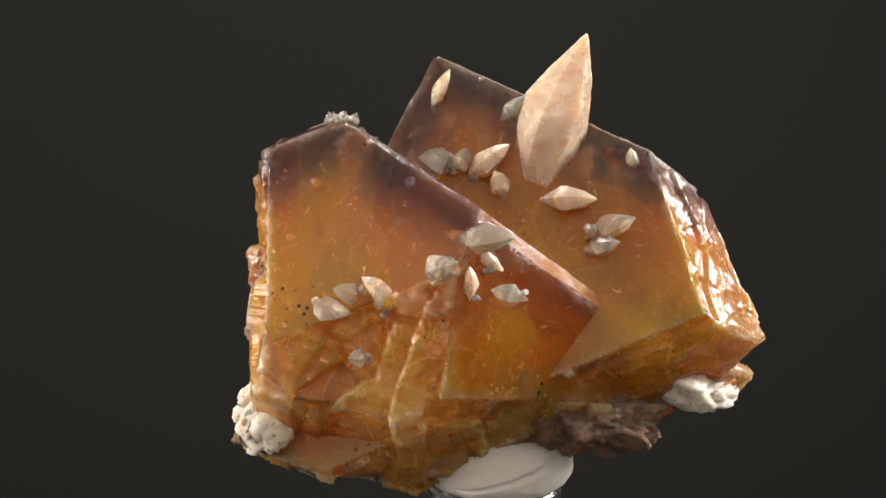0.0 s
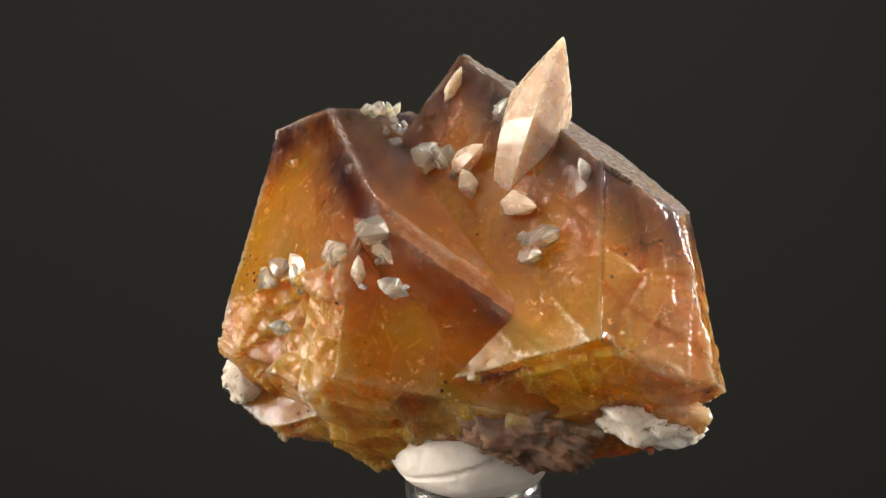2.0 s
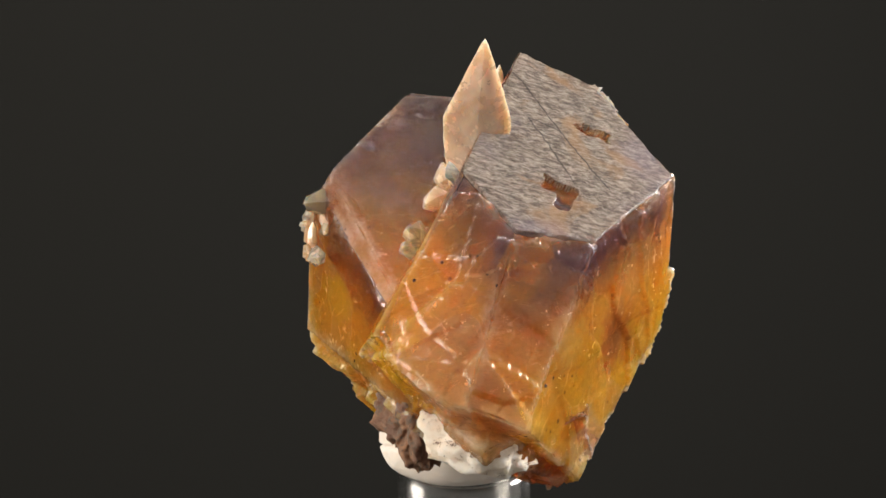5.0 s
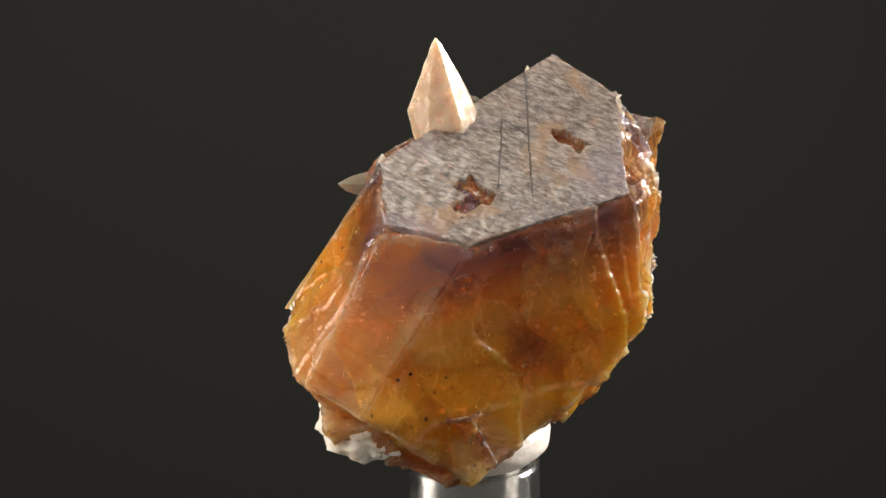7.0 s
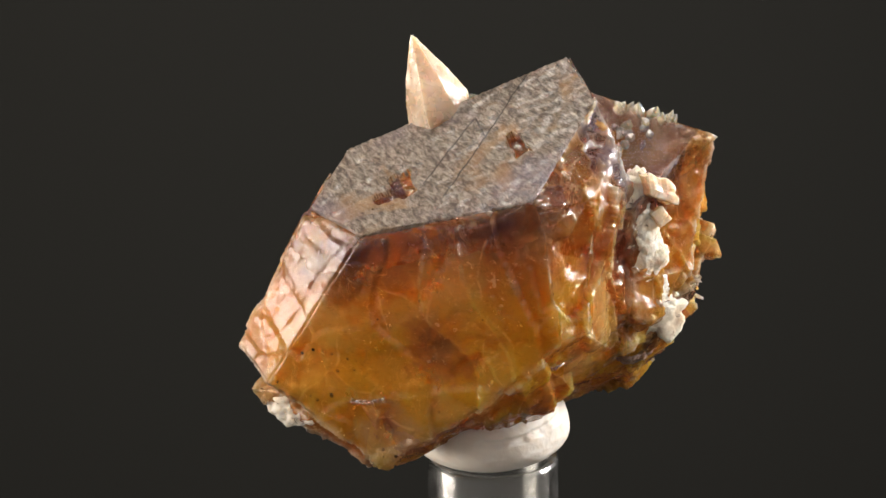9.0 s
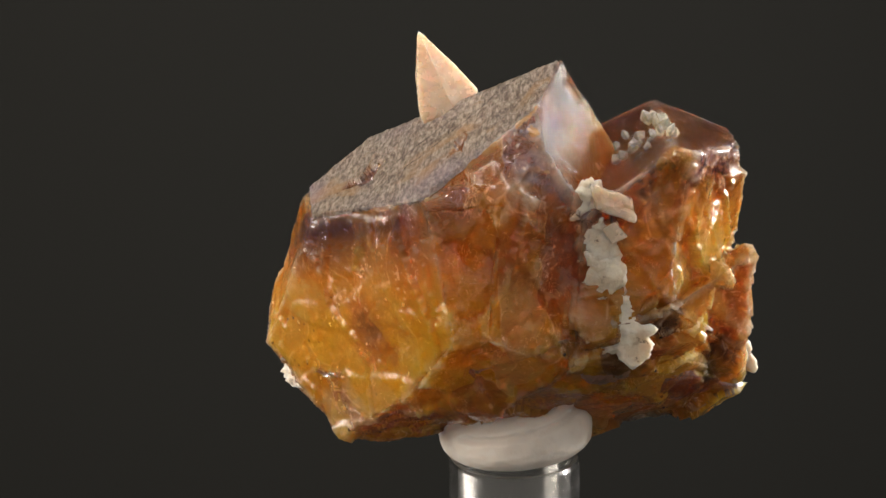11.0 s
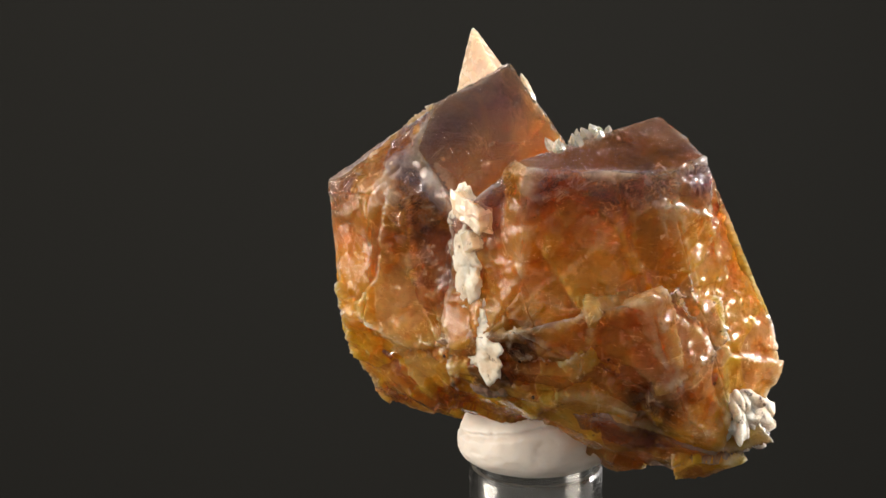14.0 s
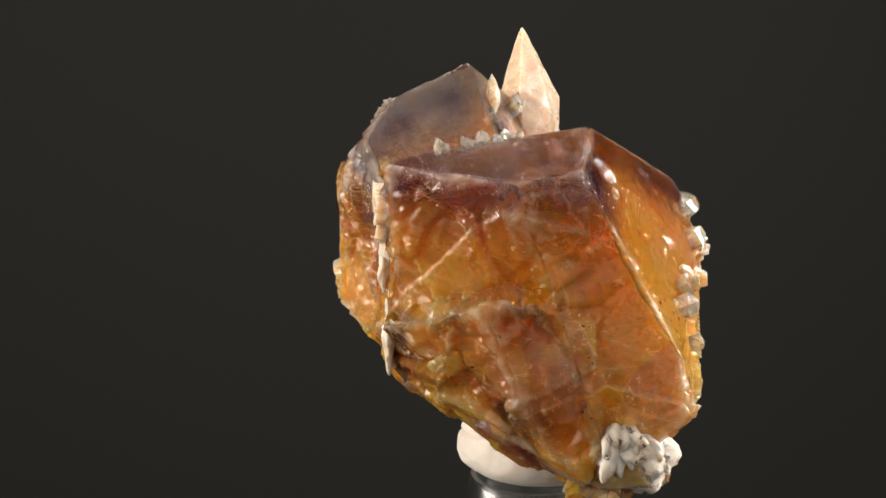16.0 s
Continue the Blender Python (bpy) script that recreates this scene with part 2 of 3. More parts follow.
def calcite(name, light, warm, clear, lo, hi, gloss):
    k = Nodes(name)
    cloud = k.span(k.noise(0.32, 6, 0.65, 0.6), lo, hi)
    tone = k.mix(cloud, warm, light)
    tone = k.mix(k.span(k.noise(0.9, 6, 0.7), 0.68, 0.86, 0, 0.12), tone, (0.58, 0.46, 0.35))
    nrm = k.bump(k.noise(1.4, 7, 0.65), 0.16, 0.2)
    return k.shade(Base_Color=tone, Roughness=k.span(k.noise(0.8, 5), 0.35, 0.7, gloss, gloss + 0.22), IOR=1.55, Normal=nrm,
                   Transmission_Weight=k.math("MULTIPLY", k.math("SUBTRACT", 1.0, cloud), clear),
                   Subsurface_Weight=1.0, Subsurface_Scale=2.5 * MM, Subsurface_Radius=(1.0, 0.75, 0.5), Coat_Weight=0.2, Coat_Roughness=0.12)


CALCITE = calcite("peach_calcite", (0.70, 0.55, 0.43), (0.72, 0.53, 0.38), 0.42, 0.30, 0.80, 0.16)
CLEAR = calcite("clear_calcite", (0.92, 0.80, 0.66), (0.97, 0.84, 0.68), 0.85, 0.44, 0.85, 0.05)


def chalky(name, light, tan, dirt):
    k = Nodes(name)
    grain = k.noise(1.1, 8, 0.72)
    tone = k.mix(k.span(k.noise(0.45, 5, 0.6), 0.40, 0.66), light, tan)
    tone = k.mix(k.span(k.noise(0.9, 6, 0.75), dirt, dirt + 0.07), tone, (0.10, 0.065, 0.045))
    nrm = k.bump(grain, 0.7, 0.6)
    return k.shade(Base_Color=tone, Roughness=0.62, Normal=nrm, Subsurface_Weight=0.6, Subsurface_Scale=1.2 * MM, Subsurface_Radius=(1.0, 0.8, 0.6))


WHITE = chalky("white_calcite", (0.76, 0.70, 0.62), (0.60, 0.49, 0.37), 0.57)
VEIN = chalky("vein_calcite", (0.80, 0.72, 0.60), (0.62, 0.49, 0.35), 0.60)
MATRIX = chalky("brown_matrix", (0.12, 0.055, 0.03), (0.30, 0.15, 0.075), 0.50)


def putty_stuff():
    k = Nodes("museum_putty")
    tone = k.mix(k.noise(0.5, 5), (0.62, 0.56, 0.50), (0.74, 0.69, 0.63))
    tone = k.mix(k.span(k.noise(0.7, 6, 0.7), 0.66, 0.75, 0, 0.5), tone, (0.35, 0.28, 0.22))
    nrm = k.bump(k.noise(0.7, 6, 0.6), 0.35, 0.5)
    return k.shade(Base_Color=tone, Roughness=0.5, Normal=nrm, Subsurface_Weight=0.7, Subsurface_Scale=2.0 * MM, Subsurface_Radius=(1.0, 0.85, 0.7))


PUTTY = putty_stuff()


def acrylic():
    k = Nodes("clear_acrylic")
    see = k.add("ShaderNodeBsdfTransparent")
    see.inputs[0].default_value = (0.95, 0.95, 0.94, 1)
    gloss = k.add("ShaderNodeBsdfGlossy")
    k.put(gloss.inputs["Roughness"], k.span(k.noise(0.3, 4), 0.4, 0.8, 0.16, 0.30))
    facing = k.add("ShaderNodeLayerWeight")
    facing.inputs["Blend"].default_value = 0.5
    edge = k.math("ADD", k.math("MULTIPLY", k.math("POWER", facing.outputs["Facing"], 2.2), 0.95), 0.05)
    both = k.add("ShaderNodeMixShader")
    k.link(edge, both.inputs[0])
    k.link(see.outputs[0], both.inputs[1])
    k.link(gloss.outputs[0], both.inputs[2])
    k.link(both.outputs[0], k.out.inputs["Surface"])
    return k.mat


ACRYLIC = acrylic()


def cloth():
    k = Nodes("dark_cloth")
    tone = k.mix(k.noise(0.004, 3), (0.0145, 0.0148, 0.0138), (0.0168, 0.0168, 0.0155))
    return k.shade(Base_Color=tone, Roughness=0.95, Specular_IOR_Level=0.1)


DARK = cloth()


# ---- builders ----
def part(name, bm, mats, parent=None, label=""):
    me = bpy.data.meshes.new(name)
    bm.to_mesh(me)
    bm.free()
    for m in mats if isinstance(mats, (list, tuple)) else [mats]:
        me.materials.append(m)
    ob = new(name, me)
    ob.parent = parent
    if label:
        tagged(ob, label)
    return ob


def cut_body(planes, big=40.0):
    """A block cleaved by planes: a normal, a distance in millimetres from the rig's zero, and the slot of its surface."""
    bm = bmesh.new()
    bmesh.ops.create_cube(bm, size=2 * big * MM)
    for nx, ny, nz, d, slot in planes:
        n = Vector((nx, ny, nz)).normalized()
        cut = bmesh.ops.bisect_plane(bm, geom=bm.verts[:] + bm.edges[:] + bm.faces[:], plane_co=n * d * MM, plane_no=n,
                                     dist=1e-7, clear_outer=True)
        rim = [e for e in cut["geom_cut"] if isinstance(e, bmesh.types.BMEdge)]
        if len(rim) > 2:
            made = bmesh.ops.contextual_create(bm, geom=rim)
            for f in made["faces"]:
                f.material_index = slot
    bmesh.ops.remove_doubles(bm, verts=bm.verts, dist=1e-6)
    bmesh.ops.recalc_face_normals(bm, faces=bm.faces)
    return bm


def refine(bm, longest):
    for f in bm.faces:
        f.smooth = True
    for e in bm.edges:
        e.smooth = len(e.link_faces) == 2 and e.calc_face_angle(0) < radians(24)
    bmesh.ops.triangulate(bm, faces=bm.faces)
    for _ in range(9):
        edges = [e for e in bm.edges if e.calc_length() > longest * MM]
        if not edges:
            break
        bmesh.ops.subdivide_edges(bm, edges=edges, cuts=1)
        bmesh.ops.triangulate(bm, faces=[f for f in bm.faces if len(f.verts) > 3])


def shards(p, size):
    """Height of a surface broken into tilted flakes about so wide."""
    q = p / size
    spot = noise.voronoi(q)[1][0]
    tilt = (noise.cell_vector(spot * 7.31) - Vector((0.5, 0.5, 0.5))) * 2
    return (q - spot).dot(tilt) * size


def in_pit(p, pit):
    """Whether p lies in a box-shaped cleavage pit: place, half its length, half its width, depth (mm)."""
    d = p - Vector(pit[0])
    u, w = abs(d.dot(Vector((-0.11, -0.87, 0.48)))), abs(d.dot(Vector((-0.88, 0.31, 0.35))))
    ragged = 1 + 0.5 * noise.noise(p * 0.9)
    return u < pit[1] * ragged and w < pit[2] * ragged and abs(d.dot(Vector((0.46, 0.40, 0.80)))) < 1.2


def weather(bm, rough, dents=()):
    """Breaks the fracture faces into flakes, and gives the crystal faces faint growth steps. dents: box-shaped pits."""
    bm.normal_update()
    moves = []
    for v in bm.verts:
        p = v.co / MM
        slots = {f.material_index for f in v.link_faces}
        n = v.normal
        if slots == {1}:
            amp = 1.0
        elif 1 in slots:
            amp = 0.45
        elif 4 in slots:
            amp = 0.3
        else:
            amp = 0.0
        low = noise.fractal(p * 0.09, 0.8, 2.0, 4)
        if amp:
            h = amp * rough * (0.15 * shards(p + Vector((3, 1, 7)), 8.0) + 0.11 * shards(p, 3.4) + 0.07 * shards(p, 1.4) + 0.35 * low)
            bent = p + Vector((noise.noise(p * 0.13), noise.noise(p * 0.13 + Vector((9, 0, 0))), noise.noise(p * 0.13 + Vector((0, 9, 0))))) * 2.5
            for way, wide, deep in (((-0.11, -0.87, 0.48), 5.3, 0.5), ((-0.88, 0.31, 0.35), 3.9, 0.45), ((0.46, 0.40, 0.80), 4.6, 0.35)):
                h -= max(amp, 0.7 if 4 in slots else 0.0) * deep * noise.cell(Vector((math.floor(bent.dot(Vector(way)) / wide), wide, 0.5)))
        else:
            step = math.floor((p.x * 0.31 + p.y * 0.12 + p.z * 0.24 + 1.2 * noise.noise(p * 0.12)) * 1.4)
            h = 0.12 * low + 0.05 * noise.cell(Vector((step, 1.5, 0.5))) + 0.03 * noise.noise(p * 1.1)
            if 2 in slots:
                h += 0.10 * noise.fractal(Vector((p.x * 0.5, p.y * 1.1, p.z * 1.1)), 0.7, 2.0, 5)
        if any(not e.smooth for e in v.link_edges):
            h -= 0.15 + 0.55 * max(0.0, noise.fractal(p * 0.45 + Vector((5, 2, 9)), 0.7, 2.0, 4) + 0.1)
        for pit in dents:
            if in_pit(p, pit):
                h -= pit[3]
        moves.append(n * (h * MM))
    for f in bm.faces:
        if any(in_pit(f.calc_center_median() / MM, pit) for pit in dents):
            f.material_index = 1
    for v, d in zip(bm.verts, moves):
        v.co += d


def zone(ob, faces, least=-9.0, planes=(), veil=0.6):
    """Stores how deep below the crystal's grown faces each point lies, in millimetres, and how near an edge it is."""
    layer = ob.data.attributes.new("zone", "FLOAT", "POINT")
    normals = [(Vector(f[:3]).normalized(), f[3]) for f in faces]
    every = [(Vector(f[:3]).normalized(), f[3]) for f in planes]
    edge = ob.data.attributes.new("edge", "FLOAT", "POINT")
    near = []
    for v in ob.data.vertices:
        gaps = sorted(((d - n.dot(v.co) / MM, k) for k, (n, d) in enumerate(every)))
        own = every[gaps[0][1]][0]
        near.append(next((g for g, k in gaps[1:] if own.dot(every[k][0]) < 0.84), 9.0))
    edge.data.foreach_set("value", near)
    layer = ob.data.attributes["zone"]
    deep = []
    inside = set(range(len(ob.data.vertices)))
    for f in ob.data.polygons:
        if f.material_index != 3:
            inside.difference_update(f.vertices)
    for v in ob.data.vertices:
        gaps = sorted(d - n.dot(v.co) / MM for n, d in normals)
        # a grown face is clear: what shows through it is the banding under its neighbours
        deep.append(max(least, 0.4 + veil * gaps[1] if v.index in inside and len(gaps) > 1 and gaps[0] < 1.2 else gaps[0]))
    layer.data.foreach_set("value", deep)


# ---- setting ----
def slab(name, lo, hi, mat, label):
    bm = bmesh.new()
    bmesh.ops.create_cube(bm, size=1)
    for v in bm.verts:
        v.co = Vector([lo[i] + (v.co[i] + 0.5) * (hi[i] - lo[i]) for i in range(3)])
    ob = part(name, bm, mat)
    return tagged(ob, label, "wall" if name != "floor" else "table", kind="structure")


slab("floor", (-1.5, -1.5, -0.03), (1.5, 0.42, 0.0), DARK, "plain dark matt table top under the display")
slab("backdrop", (-1.5, 0.42, 0.0), (1.5, 0.45, 1.5), DARK, "plain black cloth backdrop behind the specimen")

# ---- specimen ----
# slots: 0 grown cube face, 1 fracture, 2 etched grey face
LOW_CUBE = [(-0.31, -0.84, 0.44, 18.1, 0), (0.58, 0.20, 0.79, 1.1, 3), (0.49, -0.87, -0.02, 14.2, 0), (-0.33, 0.62, -0.71, 15.7, 1),
            (0.18, -0.16, -0.97, 20.7, 1), (-0.84, 0.55, -0.02, 19.9, 1), (-0.27, -0.77, -0.57, 24.1, 1), (-0.96, -0.25, 0.13, 24.1, 1),
            (0.02, 0.88, -0.47, 15.4, 1), (-0.33, 0.08, 0.94, 17.2, 3), (-0.74, 0.06, 0.67, 23.6, 0), (0.30, -0.75, -0.60, 18.3, 1), (-0.20, 0.50, -0.84, 15.4, 1), (0.60, 0.80, 0.04, 3.4, 1), (0.70, -0.52, 0.49, 10.4, 3), (-0.91, 0.41, -0.09, 19.2, 1), (-0.22, 0.97, 0.0, 12.4, 1), (-0.53, 0.80, -0.27, 16.1, 1), (0.38, -0.27, -0.89, 20.8, 1),
            (-0.54, 0.49, -0.68, 18.4, 1), (-0.02, -0.65, -0.76, 22.1, 1), (-0.09, 0.66, -0.75, 16.3, 1), (-0.18, -0.98, 0.09, 19.3, 1),
            (-0.24, -0.78, 0.58, 18.0, 0)]
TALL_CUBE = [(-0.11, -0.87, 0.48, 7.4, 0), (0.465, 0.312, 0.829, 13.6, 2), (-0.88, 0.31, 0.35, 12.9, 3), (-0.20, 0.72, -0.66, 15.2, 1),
             (0.37, -0.41, -0.83, 20.7, 1), (0.58, 0.81, -0.10, 15.2, 4), (-0.32, -0.11, -0.94, 23.7, 1), (0.76, -0.43, 0.49, 17.7, 4),
             (-0.33, 0.62, -0.71, 15.6, 1), (-0.21, 0.98, 0.05, 15.7, 1), (0.02, 0.06, -1.00, 20.1, 1), (0.10, -0.57, -0.81, 21.2, 1),
             (0.53, -0.27, -0.80, 21.4, 1), (-0.42, 0.49, -0.77, 17.6, 1), (-0.09, 0.66, -0.75, 16.3, 1), (0.90, 0.33, 0.28, 19.0, 4), (-0.66, 0.75, 0.0, 12.9, 1), (-0.16, 0.86, 0.49, 16.9, 1), (0.30, -0.75, -0.60, 17.2, 1), (-0.20, 0.50, -0.84, 15.4, 1)]
FOOT = [(0.25, 0.15, 0.96, -6.0, 1), (-0.11, -0.87, 0.48, 6.5, 1), (-0.20, 0.72, -0.66, 14.9, 1), (0.38, -0.27, -0.89, 21.4, 1), (-0.54, 0.49, -0.68, 18.9, 1),
        (-0.02, -0.65, -0.76, 22.5, 1), (-0.78, 0.57, -0.24, 19.3, 1), (0.75, 0.60, -0.27, 19.4, 1), (0.14, -0.02, -0.99, 20.9, 1), (0.44, -0.56, -0.70, 21.2, 1),
        (-0.45, 0.63, -0.63, 15.5, 1), (-0.99, -0.12, 0.04, 24.1, 1), (0.05, 0.40, -0.91, 19.3, 1), (-0.27, -0.77, -0.57, 24.0, 1), (0.07, -0.73, -0.68, 21.4, 1),
        (-0.32, 0.75, -0.58, 14.2, 1), (0.38, 0.93, 0.0, 12.2, 1), (0.30, -0.75, -0.60, 17.2, 1), (-0.20, 0.50, -0.84, 15.4, 1)]
specimen = new("mineral_specimen")
tagged(specimen, "amber and purple fluorite cubes with pale calcite crystals", "mineral")


def crystal(planes, grown, rough, dents, label, name="fluorite_crystal", deeper=0.0, least=-9.0, veil=0.6):
    bm = cut_body(planes)
    refine(bm, 0.4)
    for fine in (0.25, 0.14) if dents else ():
        near = [e for e in bm.edges if e.calc_length() > fine * MM
                and any(in_pit((e.verts[0].co + e.verts[1].co) / 2 / MM, (d[0], d[1] + 0.5, d[2] + 0.5, d[3])) for d in dents)]
        bmesh.ops.subdivide_edges(bm, edges=near, cuts=1)
        bmesh.ops.triangulate(bm, faces=[f for f in bm.faces if len(f.verts) > 3])
    weather(bm, rough, dents)
    ob = part(name, bm, [FLUORITE, FRACTURE, ETCHED, VIOLET, CLEAVED], specimen, label)
    zone(ob, [(*planes[i][:3], planes[i][3] + deeper) for i in grown], least, planes, veil)
    return ob


crystal(LOW_CUBE, (1, 9), 0.9, [], "amber fluorite cube with broken honey-yellow lower side", veil=0.28)
crystal(TALL_CUBE, (1, 2), 0.9, [((2.2, 8.7, 11.4), 1.7, 0.75, 0.8), ((12.0, 4.4, 8.0), 1.7, 1.1, 0.7), ((13.4, 4.6, 7.2), 0.9, 1.6, 0.6)],
        "amber fluorite cube with purple edges and grey etched top")
foot = crystal(FOOT, (0,), 1.0, [], "broken brown and honey fluorite base", "fluorite_base", -5.0, 4.5)


def spar(tip, tail, wide, name="calcite_crystal", mat=None, waist=0.5, seed=0, longest=0.5, label="", flat=0.86, bend=0.0):
    """A pointed six-sided calcite crystal between two ends, with slightly curved, pitted faces."""
    tip, tail = mm(*tip), mm(*tail)
    axis = tip - tail
    turn = axis.to_track_quat("Z", "Y").to_matrix()
    rng = random.Random(seed)
    twist = rng.uniform(0, 1.0)
    bm = bmesh.new()
    rings = []
    for h, r in ((0.0, 0.06), (0.25, 0.62), (waist - 0.06, 0.97), (waist + 0.06, 1.0), (0.80, 0.62), (0.975, 0.12), (1.0, 0.03)):
        ring = []
        for k in range(6):
            a = k * math.pi / 3 + twist
            zig = (0.045 if k % 2 else -0.045) * (1 if 0.3 < h < 0.7 else 0)
            rr = wide * 0.5 * MM * r * (1.0 if k % 2 else flat) * rng.uniform(0.93, 1.06)
            sway = bend * math.sin(h * math.pi) * wide * MM
            ring.append(bm.verts.new(tail + turn @ Vector((math.cos(a) * rr + sway, math.sin(a) * rr, (h + zig) * axis.length))))
        rings.append(ring)
    for lo, hi in zip(rings, rings[1:]):
        for k in range(6):
            bm.faces.new((lo[k], lo[(k + 1) % 6], hi[(k + 1) % 6], hi[k]))
    bm.faces.new(rings[0][::-1])
    bm.faces.new(rings[-1])
    bmesh.ops.recalc_face_normals(bm, faces=bm.faces)
    refine(bm, longest)
    bm.normal_update()
    for v in bm.verts:
        p = v.co / MM
        v.co += v.normal * MM * (0.025 * wide / 3) * noise.fractal(p * 0.8, 0.8, 2.0, 4)
    return part(name, bm, mat or CALCITE, specimen, label)


spar((8.2, -2.0, 21.0), (1.3, -3.2, 1.3), 7.2, "calcite_spike", CALCITE, waist=0.56, seed=3, label="tall pale peach pointed calcite crystal")

# small calcites on the low cube's front face, then on the tall cube's front face: point, root and width
SMALL = [((-5.3, -15.6, 4.9), (-0.4, -17.2, 1.7), 2.3), ((0.5, -19.0, 5.0), (-4.7, -16.4, 4.1), 2.5), ((-4.3, -19.2, 2.9), (-7.3, -17.3, 1.4), 2.6),
         ((-3.3, -18.2, 2.4), (-3.3, -18.3, -0.7), 1.3), ((-1.5, -18.1, 0.2), (1.7, -17.8, -0.8), 1.7), ((-15.2, -16.9, 0.2), (-12.6, -16.5, -0.9), 1.8),
         ((-12.7, -16.7, 1.2), (-9.2, -17.7, -1.5), 1.9), ((-13.6, -18.2, -1.7), (-17.5, -15.2, -1.8), 2.0), ((-13.9, -18.7, -5.6), (-12.4, -17.5, -5.9), 1.6),
         ((-17.4, -10.7, 8.8), (-16.5, -9.8, 7.9), 1.0), ((-8.8, -12.9, 9.1), (-7.8, -12.3, 8.2), 1.0), ((-11.5, -18.0, 0.6), (-10.3, -17.5, -2.0), 1.5),
         ((-4.7, 0.5, 17.6), (-6.6, 0.3, 13.7), 1.3), ((2.4, -1.8, 15.2), (0.0, -1.2, 12.6), 1.3), ((0.6, -2.0, 14.3), (2.7, -1.2, 13.3), 1.0),
         ((0.8, -4.2, 10.9), (-3.3, -3.7, 7.4), 2.2), ((-3.2, -3.9, 10.6), (-4.3, -3.2, 7.9), 1.9), ((-7.8, -3.9, 9.7), (-4.6, -3.0, 8.3), 2.9),
         ((8.7, -7.6, 6.2), (3.5, -5.5, 5.8), 2.3), ((12.1, -9.2, 4.7), (7.5, -7.9, 2.5), 2.2), ((10.6, -9.9, 2.6), (7.4, -8.3, 1.5), 1.8),
         ((-0.7, -5.5, 8.6), (0.3, -5.1, 5.7), 1.9), ((12.0, -5.6, 10.6), (12.6, -5.0, 8.4), 1.2)]
for i, (tip, tail, wide) in enumerate(SMALL):
    spar(tip, tail, wide * 1.2, mat=CALCITE if i % 3 == 0 else CLEAR, seed=20 + i, longest=0.4, waist=0.42)
    rng = random.Random(300 + i)
    for _ in range(2 if wide > 1.6 else 1 if wide > 1.2 else 0):
        root = [tail[c] + (tip[c] - tail[c]) * rng.uniform(0.0, 0.5) for c in range(3)]
        top = [root[0] + rng.uniform(-1.3, 1.3) * wide * 0.6, root[1] - rng.uniform(0.0, 0.45) * wide * 0.55, root[2] + rng.uniform(-0.7, 1.2) * wide * 0.6]
        spar(top, root, wide * rng.uniform(0.45, 0.75), mat=CLEAR, seed=500 + i, longest=0.4, waist=0.35)
rng = random.Random(77)
for i in range(34):
    # the crust of tiny crystals along the low cube's top ridge
    f = rng.uniform(-0.15, 1.0)
    down = 0.0 if i < 16 else rng.uniform(0.4, 5.0)
    foot_at = (-14.9 - 1.6 * f + rng.uniform(-0.5, 0.5) + 0.81 * down, -1.0 + 6.2 * f - 0.12 * down, 12.7 - 0.5 * f - 0.57 * down)
    spar((foot_at[0] + rng.uniform(-0.8, 0.8), foot_at[1] + rng.uniform(-0.9, 0.9), foot_at[2] + (rng.uniform(0.5, 1.1) if i < 16 else rng.uniform(0.2, 0.45))),
         (foot_at[0], foot_at[1], foot_at[2] - 0.7), rng.uniform(0.8, 1.4), mat=CLEAR, seed=700 + i, longest=0.6, waist=0.5)


def lump(place, size, turn, seed, name, mat, label, rough=0.3, level=4):
    """A knobbly patch of crusted mineral, half sunk in its host."""
    bm = bmesh.new()
    bmesh.ops.create_icosphere(bm, subdivisions=level, radius=1)
    m = Euler([radians(a) for a in turn]).to_matrix()
    shift = Vector((seed * 3.1, seed * 1.7, seed))
    for v in bm.verts:
        u = v.co.copy()
        q = Vector((u.x * size[0], u.y * size[1], u.z * size[2]))
        k = 1 + rough * noise.fractal(q * 0.45 + shift, 0.7, 2.0, 5) + rough * 0.6 * shards(q * 1.0 + shift, 1.6) / 1.6
        v.co = mm(*(Vector(place) + m @ (q * k)))
    for f in bm.faces:
        f.smooth = True
    return part(name, bm, mat, specimen, label)


lump((18.2, -3.4, -12.9), (5.6, 4.6, 2.4), (10, 12, 50), 1, "calcite_crust", WHITE, "chalky white calcite crust", 0.22)
lump((-21.8, -12.6, -13.8), (2.6, 3.4, 2.4), (0, 10, 20), 2, "calcite_crust", WHITE, "chalky white calcite crust", 0.25)
rng = random.Random(41)
for i in range(15):
    # the white vein between the two cubes, a chain of flaky patches that frays out at its foot
    f = i / 14
    wide = 1.1 + (0.5 if 0.35 < f < 0.6 else 0.0) + (1.5 * (f - 0.6) / 0.4 if f > 0.6 else 0.0)
    lump((-9.4 - 2.4 * f + rng.uniform(-0.3, 0.3) - (rng.uniform(-0.6, 1.6) if f > 0.6 else 0.0), 9.8 + 0.4 * f - (0.6 if f > 0.6 else 0.0), 6.8 - 12.6 * f), (wide, 0.55, rng.uniform(1.7, 2.5)),
         (0, rng.uniform(-30, 30), rng.uniform(-12, 12)), 30 + i, "calcite_vein", VEIN, "flaky white calcite vein", 0.42, 4)
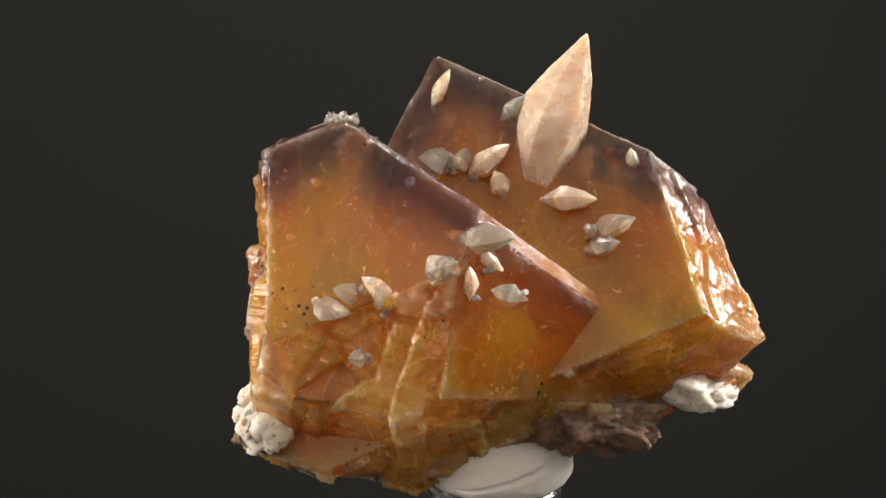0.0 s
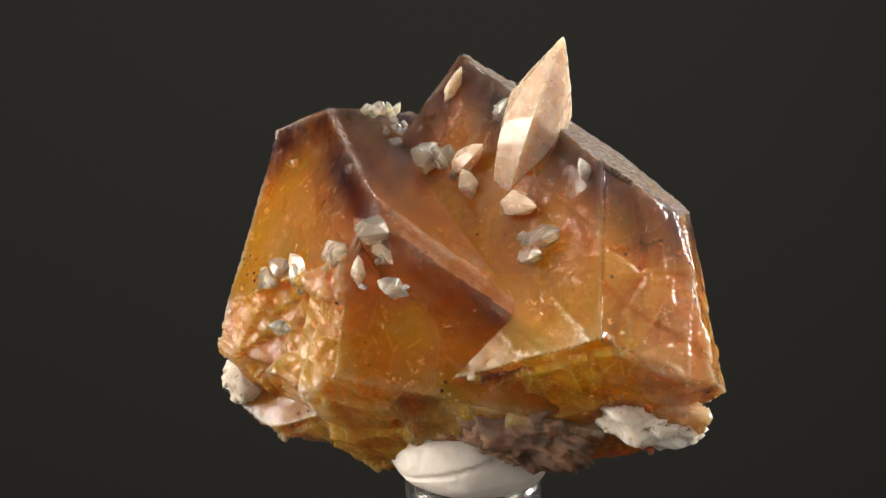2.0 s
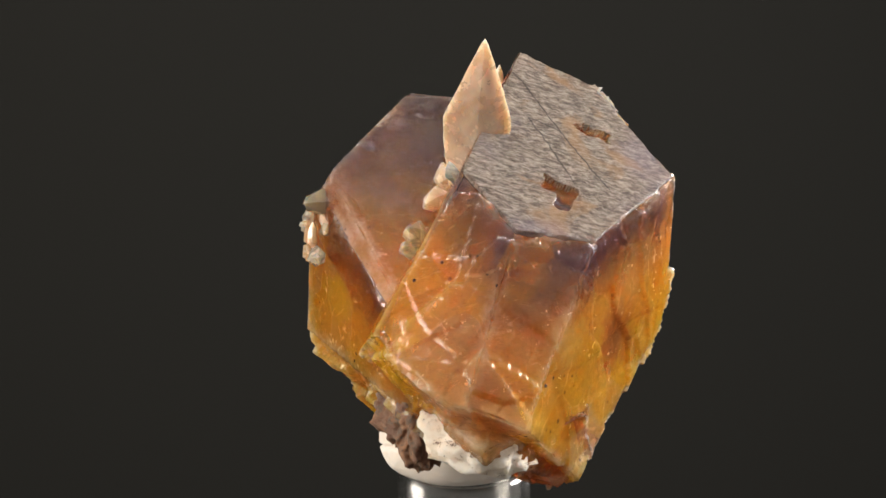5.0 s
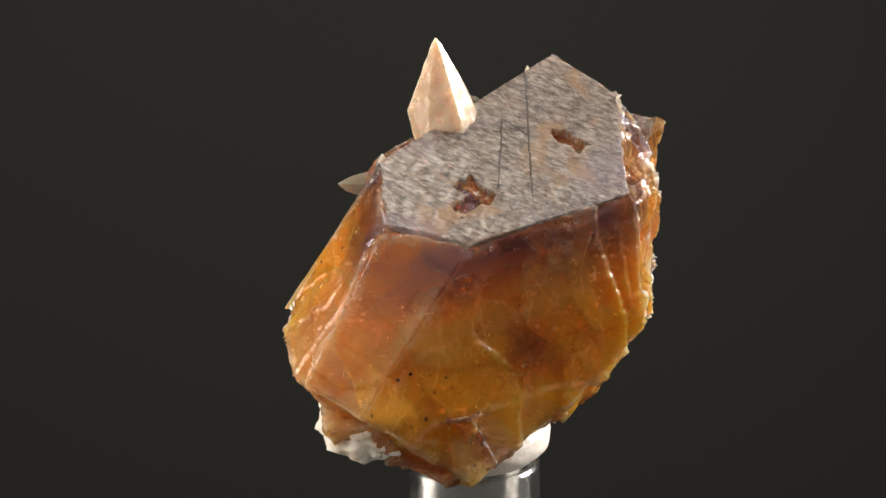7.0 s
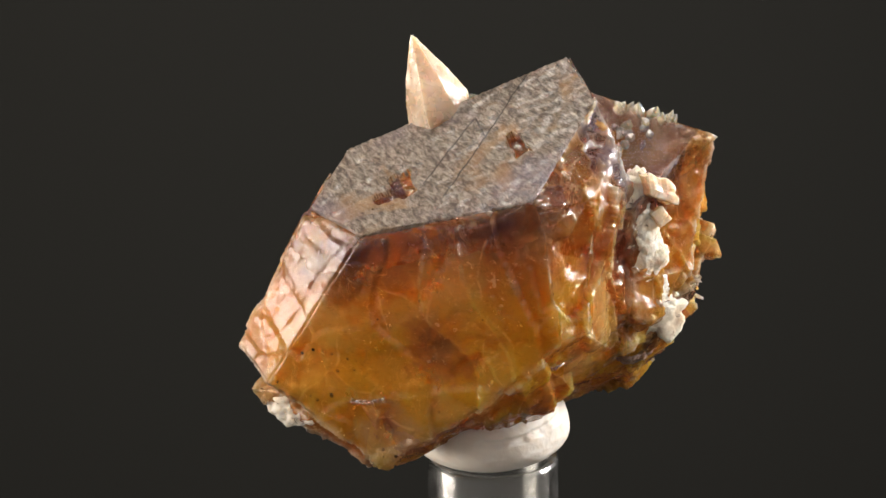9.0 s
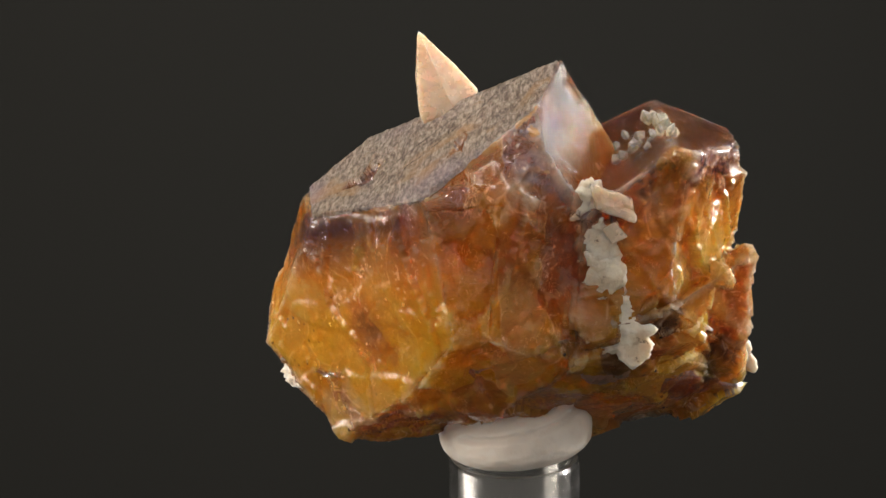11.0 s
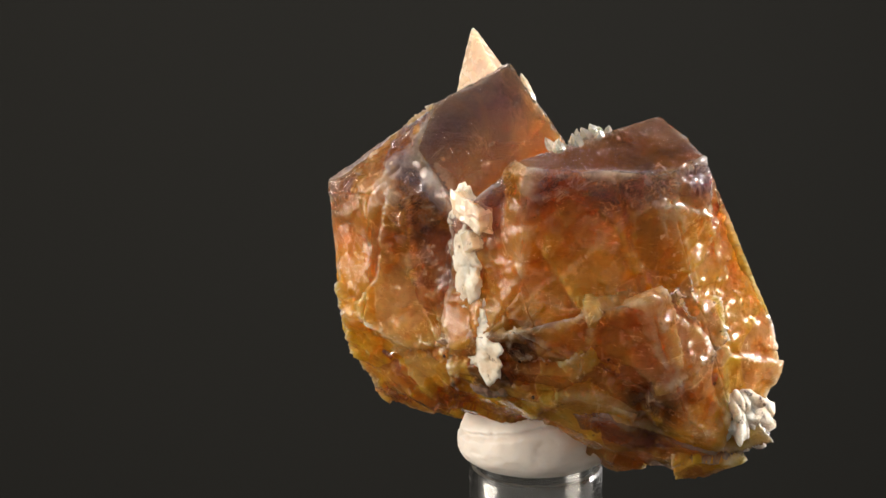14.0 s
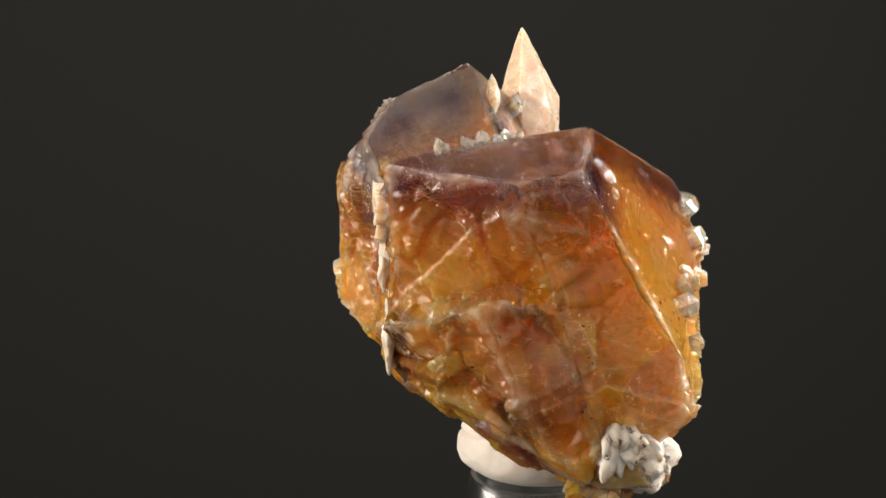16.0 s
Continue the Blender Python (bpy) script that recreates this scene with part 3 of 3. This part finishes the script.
for i in range(38):
    # the tuft of radiating white blades at the low cube's foot
    root = Vector((-21.3, -11.2, -11.0)) + Vector([rng.uniform(-1.0, 1.0) for _ in range(3)])
    way = Vector((-0.50 + rng.uniform(-0.35, 0.2), -0.35 + rng.uniform(-0.6, 0.75), -0.70 + rng.uniform(-0.2, 0.45))).normalized()
    lean = [math.degrees(a) for a in way.to_track_quat("Z", "Y").to_euler()]
    half = rng.uniform(1.8, 2.6)
    lump(root + way * half * 0.75, (rng.uniform(0.5, 0.8), rng.uniform(0.6, 1.0), half), lean, 60 + i, "calcite_blade", WHITE, "white bladed calcite", 0.3, 3)
lump((7.4, -8.8, -14.6), (7.4, 3.0, 3.2), (-35, 10, 10), 8, "dark_matrix", MATRIX, "rough dark brown matrix", 0.28, 5)
lump((-11.0, 7.4, -9.4), (2.2, 1.2, 1.8), (30, 10, 15), 9, "dark_matrix", MATRIX, "rough dark brown matrix", 0.25, 5)
lump((-20.2, -5.4, -11.6), (1.6, 2.8, 2.2), (0, 20, 0), 11, "dark_matrix", MATRIX, "rough dark brown matrix", 0.28, 5)


def rhomb(place, size, turn, seed, mat, label):
    """A cleaved calcite block: a skewed box with chipped corners and stepped faces."""
    bm = bmesh.new()
    bmesh.ops.create_cube(bm, size=1)
    bmesh.ops.bevel(bm, geom=bm.edges[:], offset=0.05, segments=1, affect="EDGES")
    for f in bm.faces:
        f.smooth = False
    bmesh.ops.triangulate(bm, faces=bm.faces)
    bmesh.ops.subdivide_edges(bm, edges=bm.edges[:], cuts=5, use_grid_fill=True)
    m = Euler([radians(a) for a in turn]).to_matrix()
    for v in bm.verts:
        u = v.co.copy()
        u.x += 0.28 * u.z
        q = Vector((u.x * size[0], u.y * size[1], u.z * size[2]))
        q *= 1 + 0.12 * noise.fractal(q * 0.7 + Vector((seed, 2, 5)), 0.8, 2.0, 3) + 0.10 * noise.cell(q * 0.9 + Vector((seed, 0, 0)))
        v.co = mm(*(Vector(place) + m @ q))
    return part("calcite_block", bm, mat, specimen, label)


rhomb((-11.6, 10.0, 6.6), (3.8, 1.8, 2.0), (5, -20, 10), 4, CALCITE, "small cleaved block of tan calcite")
rhomb((-11.8, 10.2, 3.9), (1.5, 1.2, 1.7), (10, 25, 5), 9, CALCITE, "small cleaved block of tan calcite")


# ---- rod and putty ----
def lathe(profile, segments=72, centre=(0, 0), tube=False):
    bm = bmesh.new()
    rings = []
    for r, z in profile:
        rings.append([bm.verts.new(mm(centre[0] + r * math.cos(2 * math.pi * k / segments), centre[1] + r * math.sin(2 * math.pi * k / segments), z))
                      for k in range(segments)])
    for lo, hi in zip(rings, rings[1:] + rings[:1] if tube else rings[1:]):
        for k in range(segments):
            f = bm.faces.new((lo[k], lo[(k + 1) % segments], hi[(k + 1) % segments], hi[k]))
            f.smooth = abs(lo[0].co.z - hi[0].co.z) > 2 * MM
    if not tube:
        bm.faces.new(rings[0][::-1])
        bm.faces.new(rings[-1])
    return bm


ROD = (-0.94, -3.66)
rod = part("acrylic_tube", lathe([(5.9, -BASE), (6.8, -BASE), (6.8, -23.1), (6.6, -22.8), (6.1, -22.8), (5.9, -23.0)], centre=ROD, tube=True), ACRYLIC)
tagged(rod, "clear round acrylic tube standing upright under the specimen", "display stand")
bm = bmesh.new()
bmesh.ops.create_icosphere(bm, subdivisions=6, radius=1)
for v in bm.verts:
    u = v.co.copy()
    k = 1 + 0.035 * noise.fractal(u * 1.3, 0.8, 2.0, 4)
    flat = math.hypot(u.x, u.y)
    swell = (1 - flat ** 4) ** 0.5 if flat < 1 else 0.0
    z = -20.0 + (4.6 * swell if u.z > 0 else -2.9 * swell) - 0.4 * u.x
    # thumb creases pressed into the side
    fold = (u.x * -0.53 + u.y * 0.85) > 0.35 and abs(z + 17.6 + 1.6 * (u.x * 0.85 + u.y * 0.53)) < 0.28
    nick = (u.x * 0.5 - u.y * 0.87) > 0.5 and abs(z + 19.2 - 2.2 * (u.x * 0.87 + u.y * 0.5)) < 0.22
    k -= 0.045 if fold or nick else 0.0
    v.co = mm(ROD[0] + u.x * 8.0 * k, ROD[1] - 0.4 + u.y * 8.2 * k, max(z, -22.85 - 0.25 * noise.noise(u * 3)))
for f in bm.faces:
    f.smooth = True
putty = part("putty_lump", bm, PUTTY)
tagged(putty, "pressed lump of white museum putty on the clear tube", "putty")


def motions():
    turns = []
    for k in range(33):
        t = k * 0.5
        beat = 2 * math.pi * t / 16
        turns.append((t, pose(0, 0, BASE * MM, 0, 0, -(SPIN * t - 0.15 * math.sin(beat) + 0.975 * (1 - math.cos(beat))))))
    for thing in (specimen, putty, rod):
        walk(thing, turns)


motions()
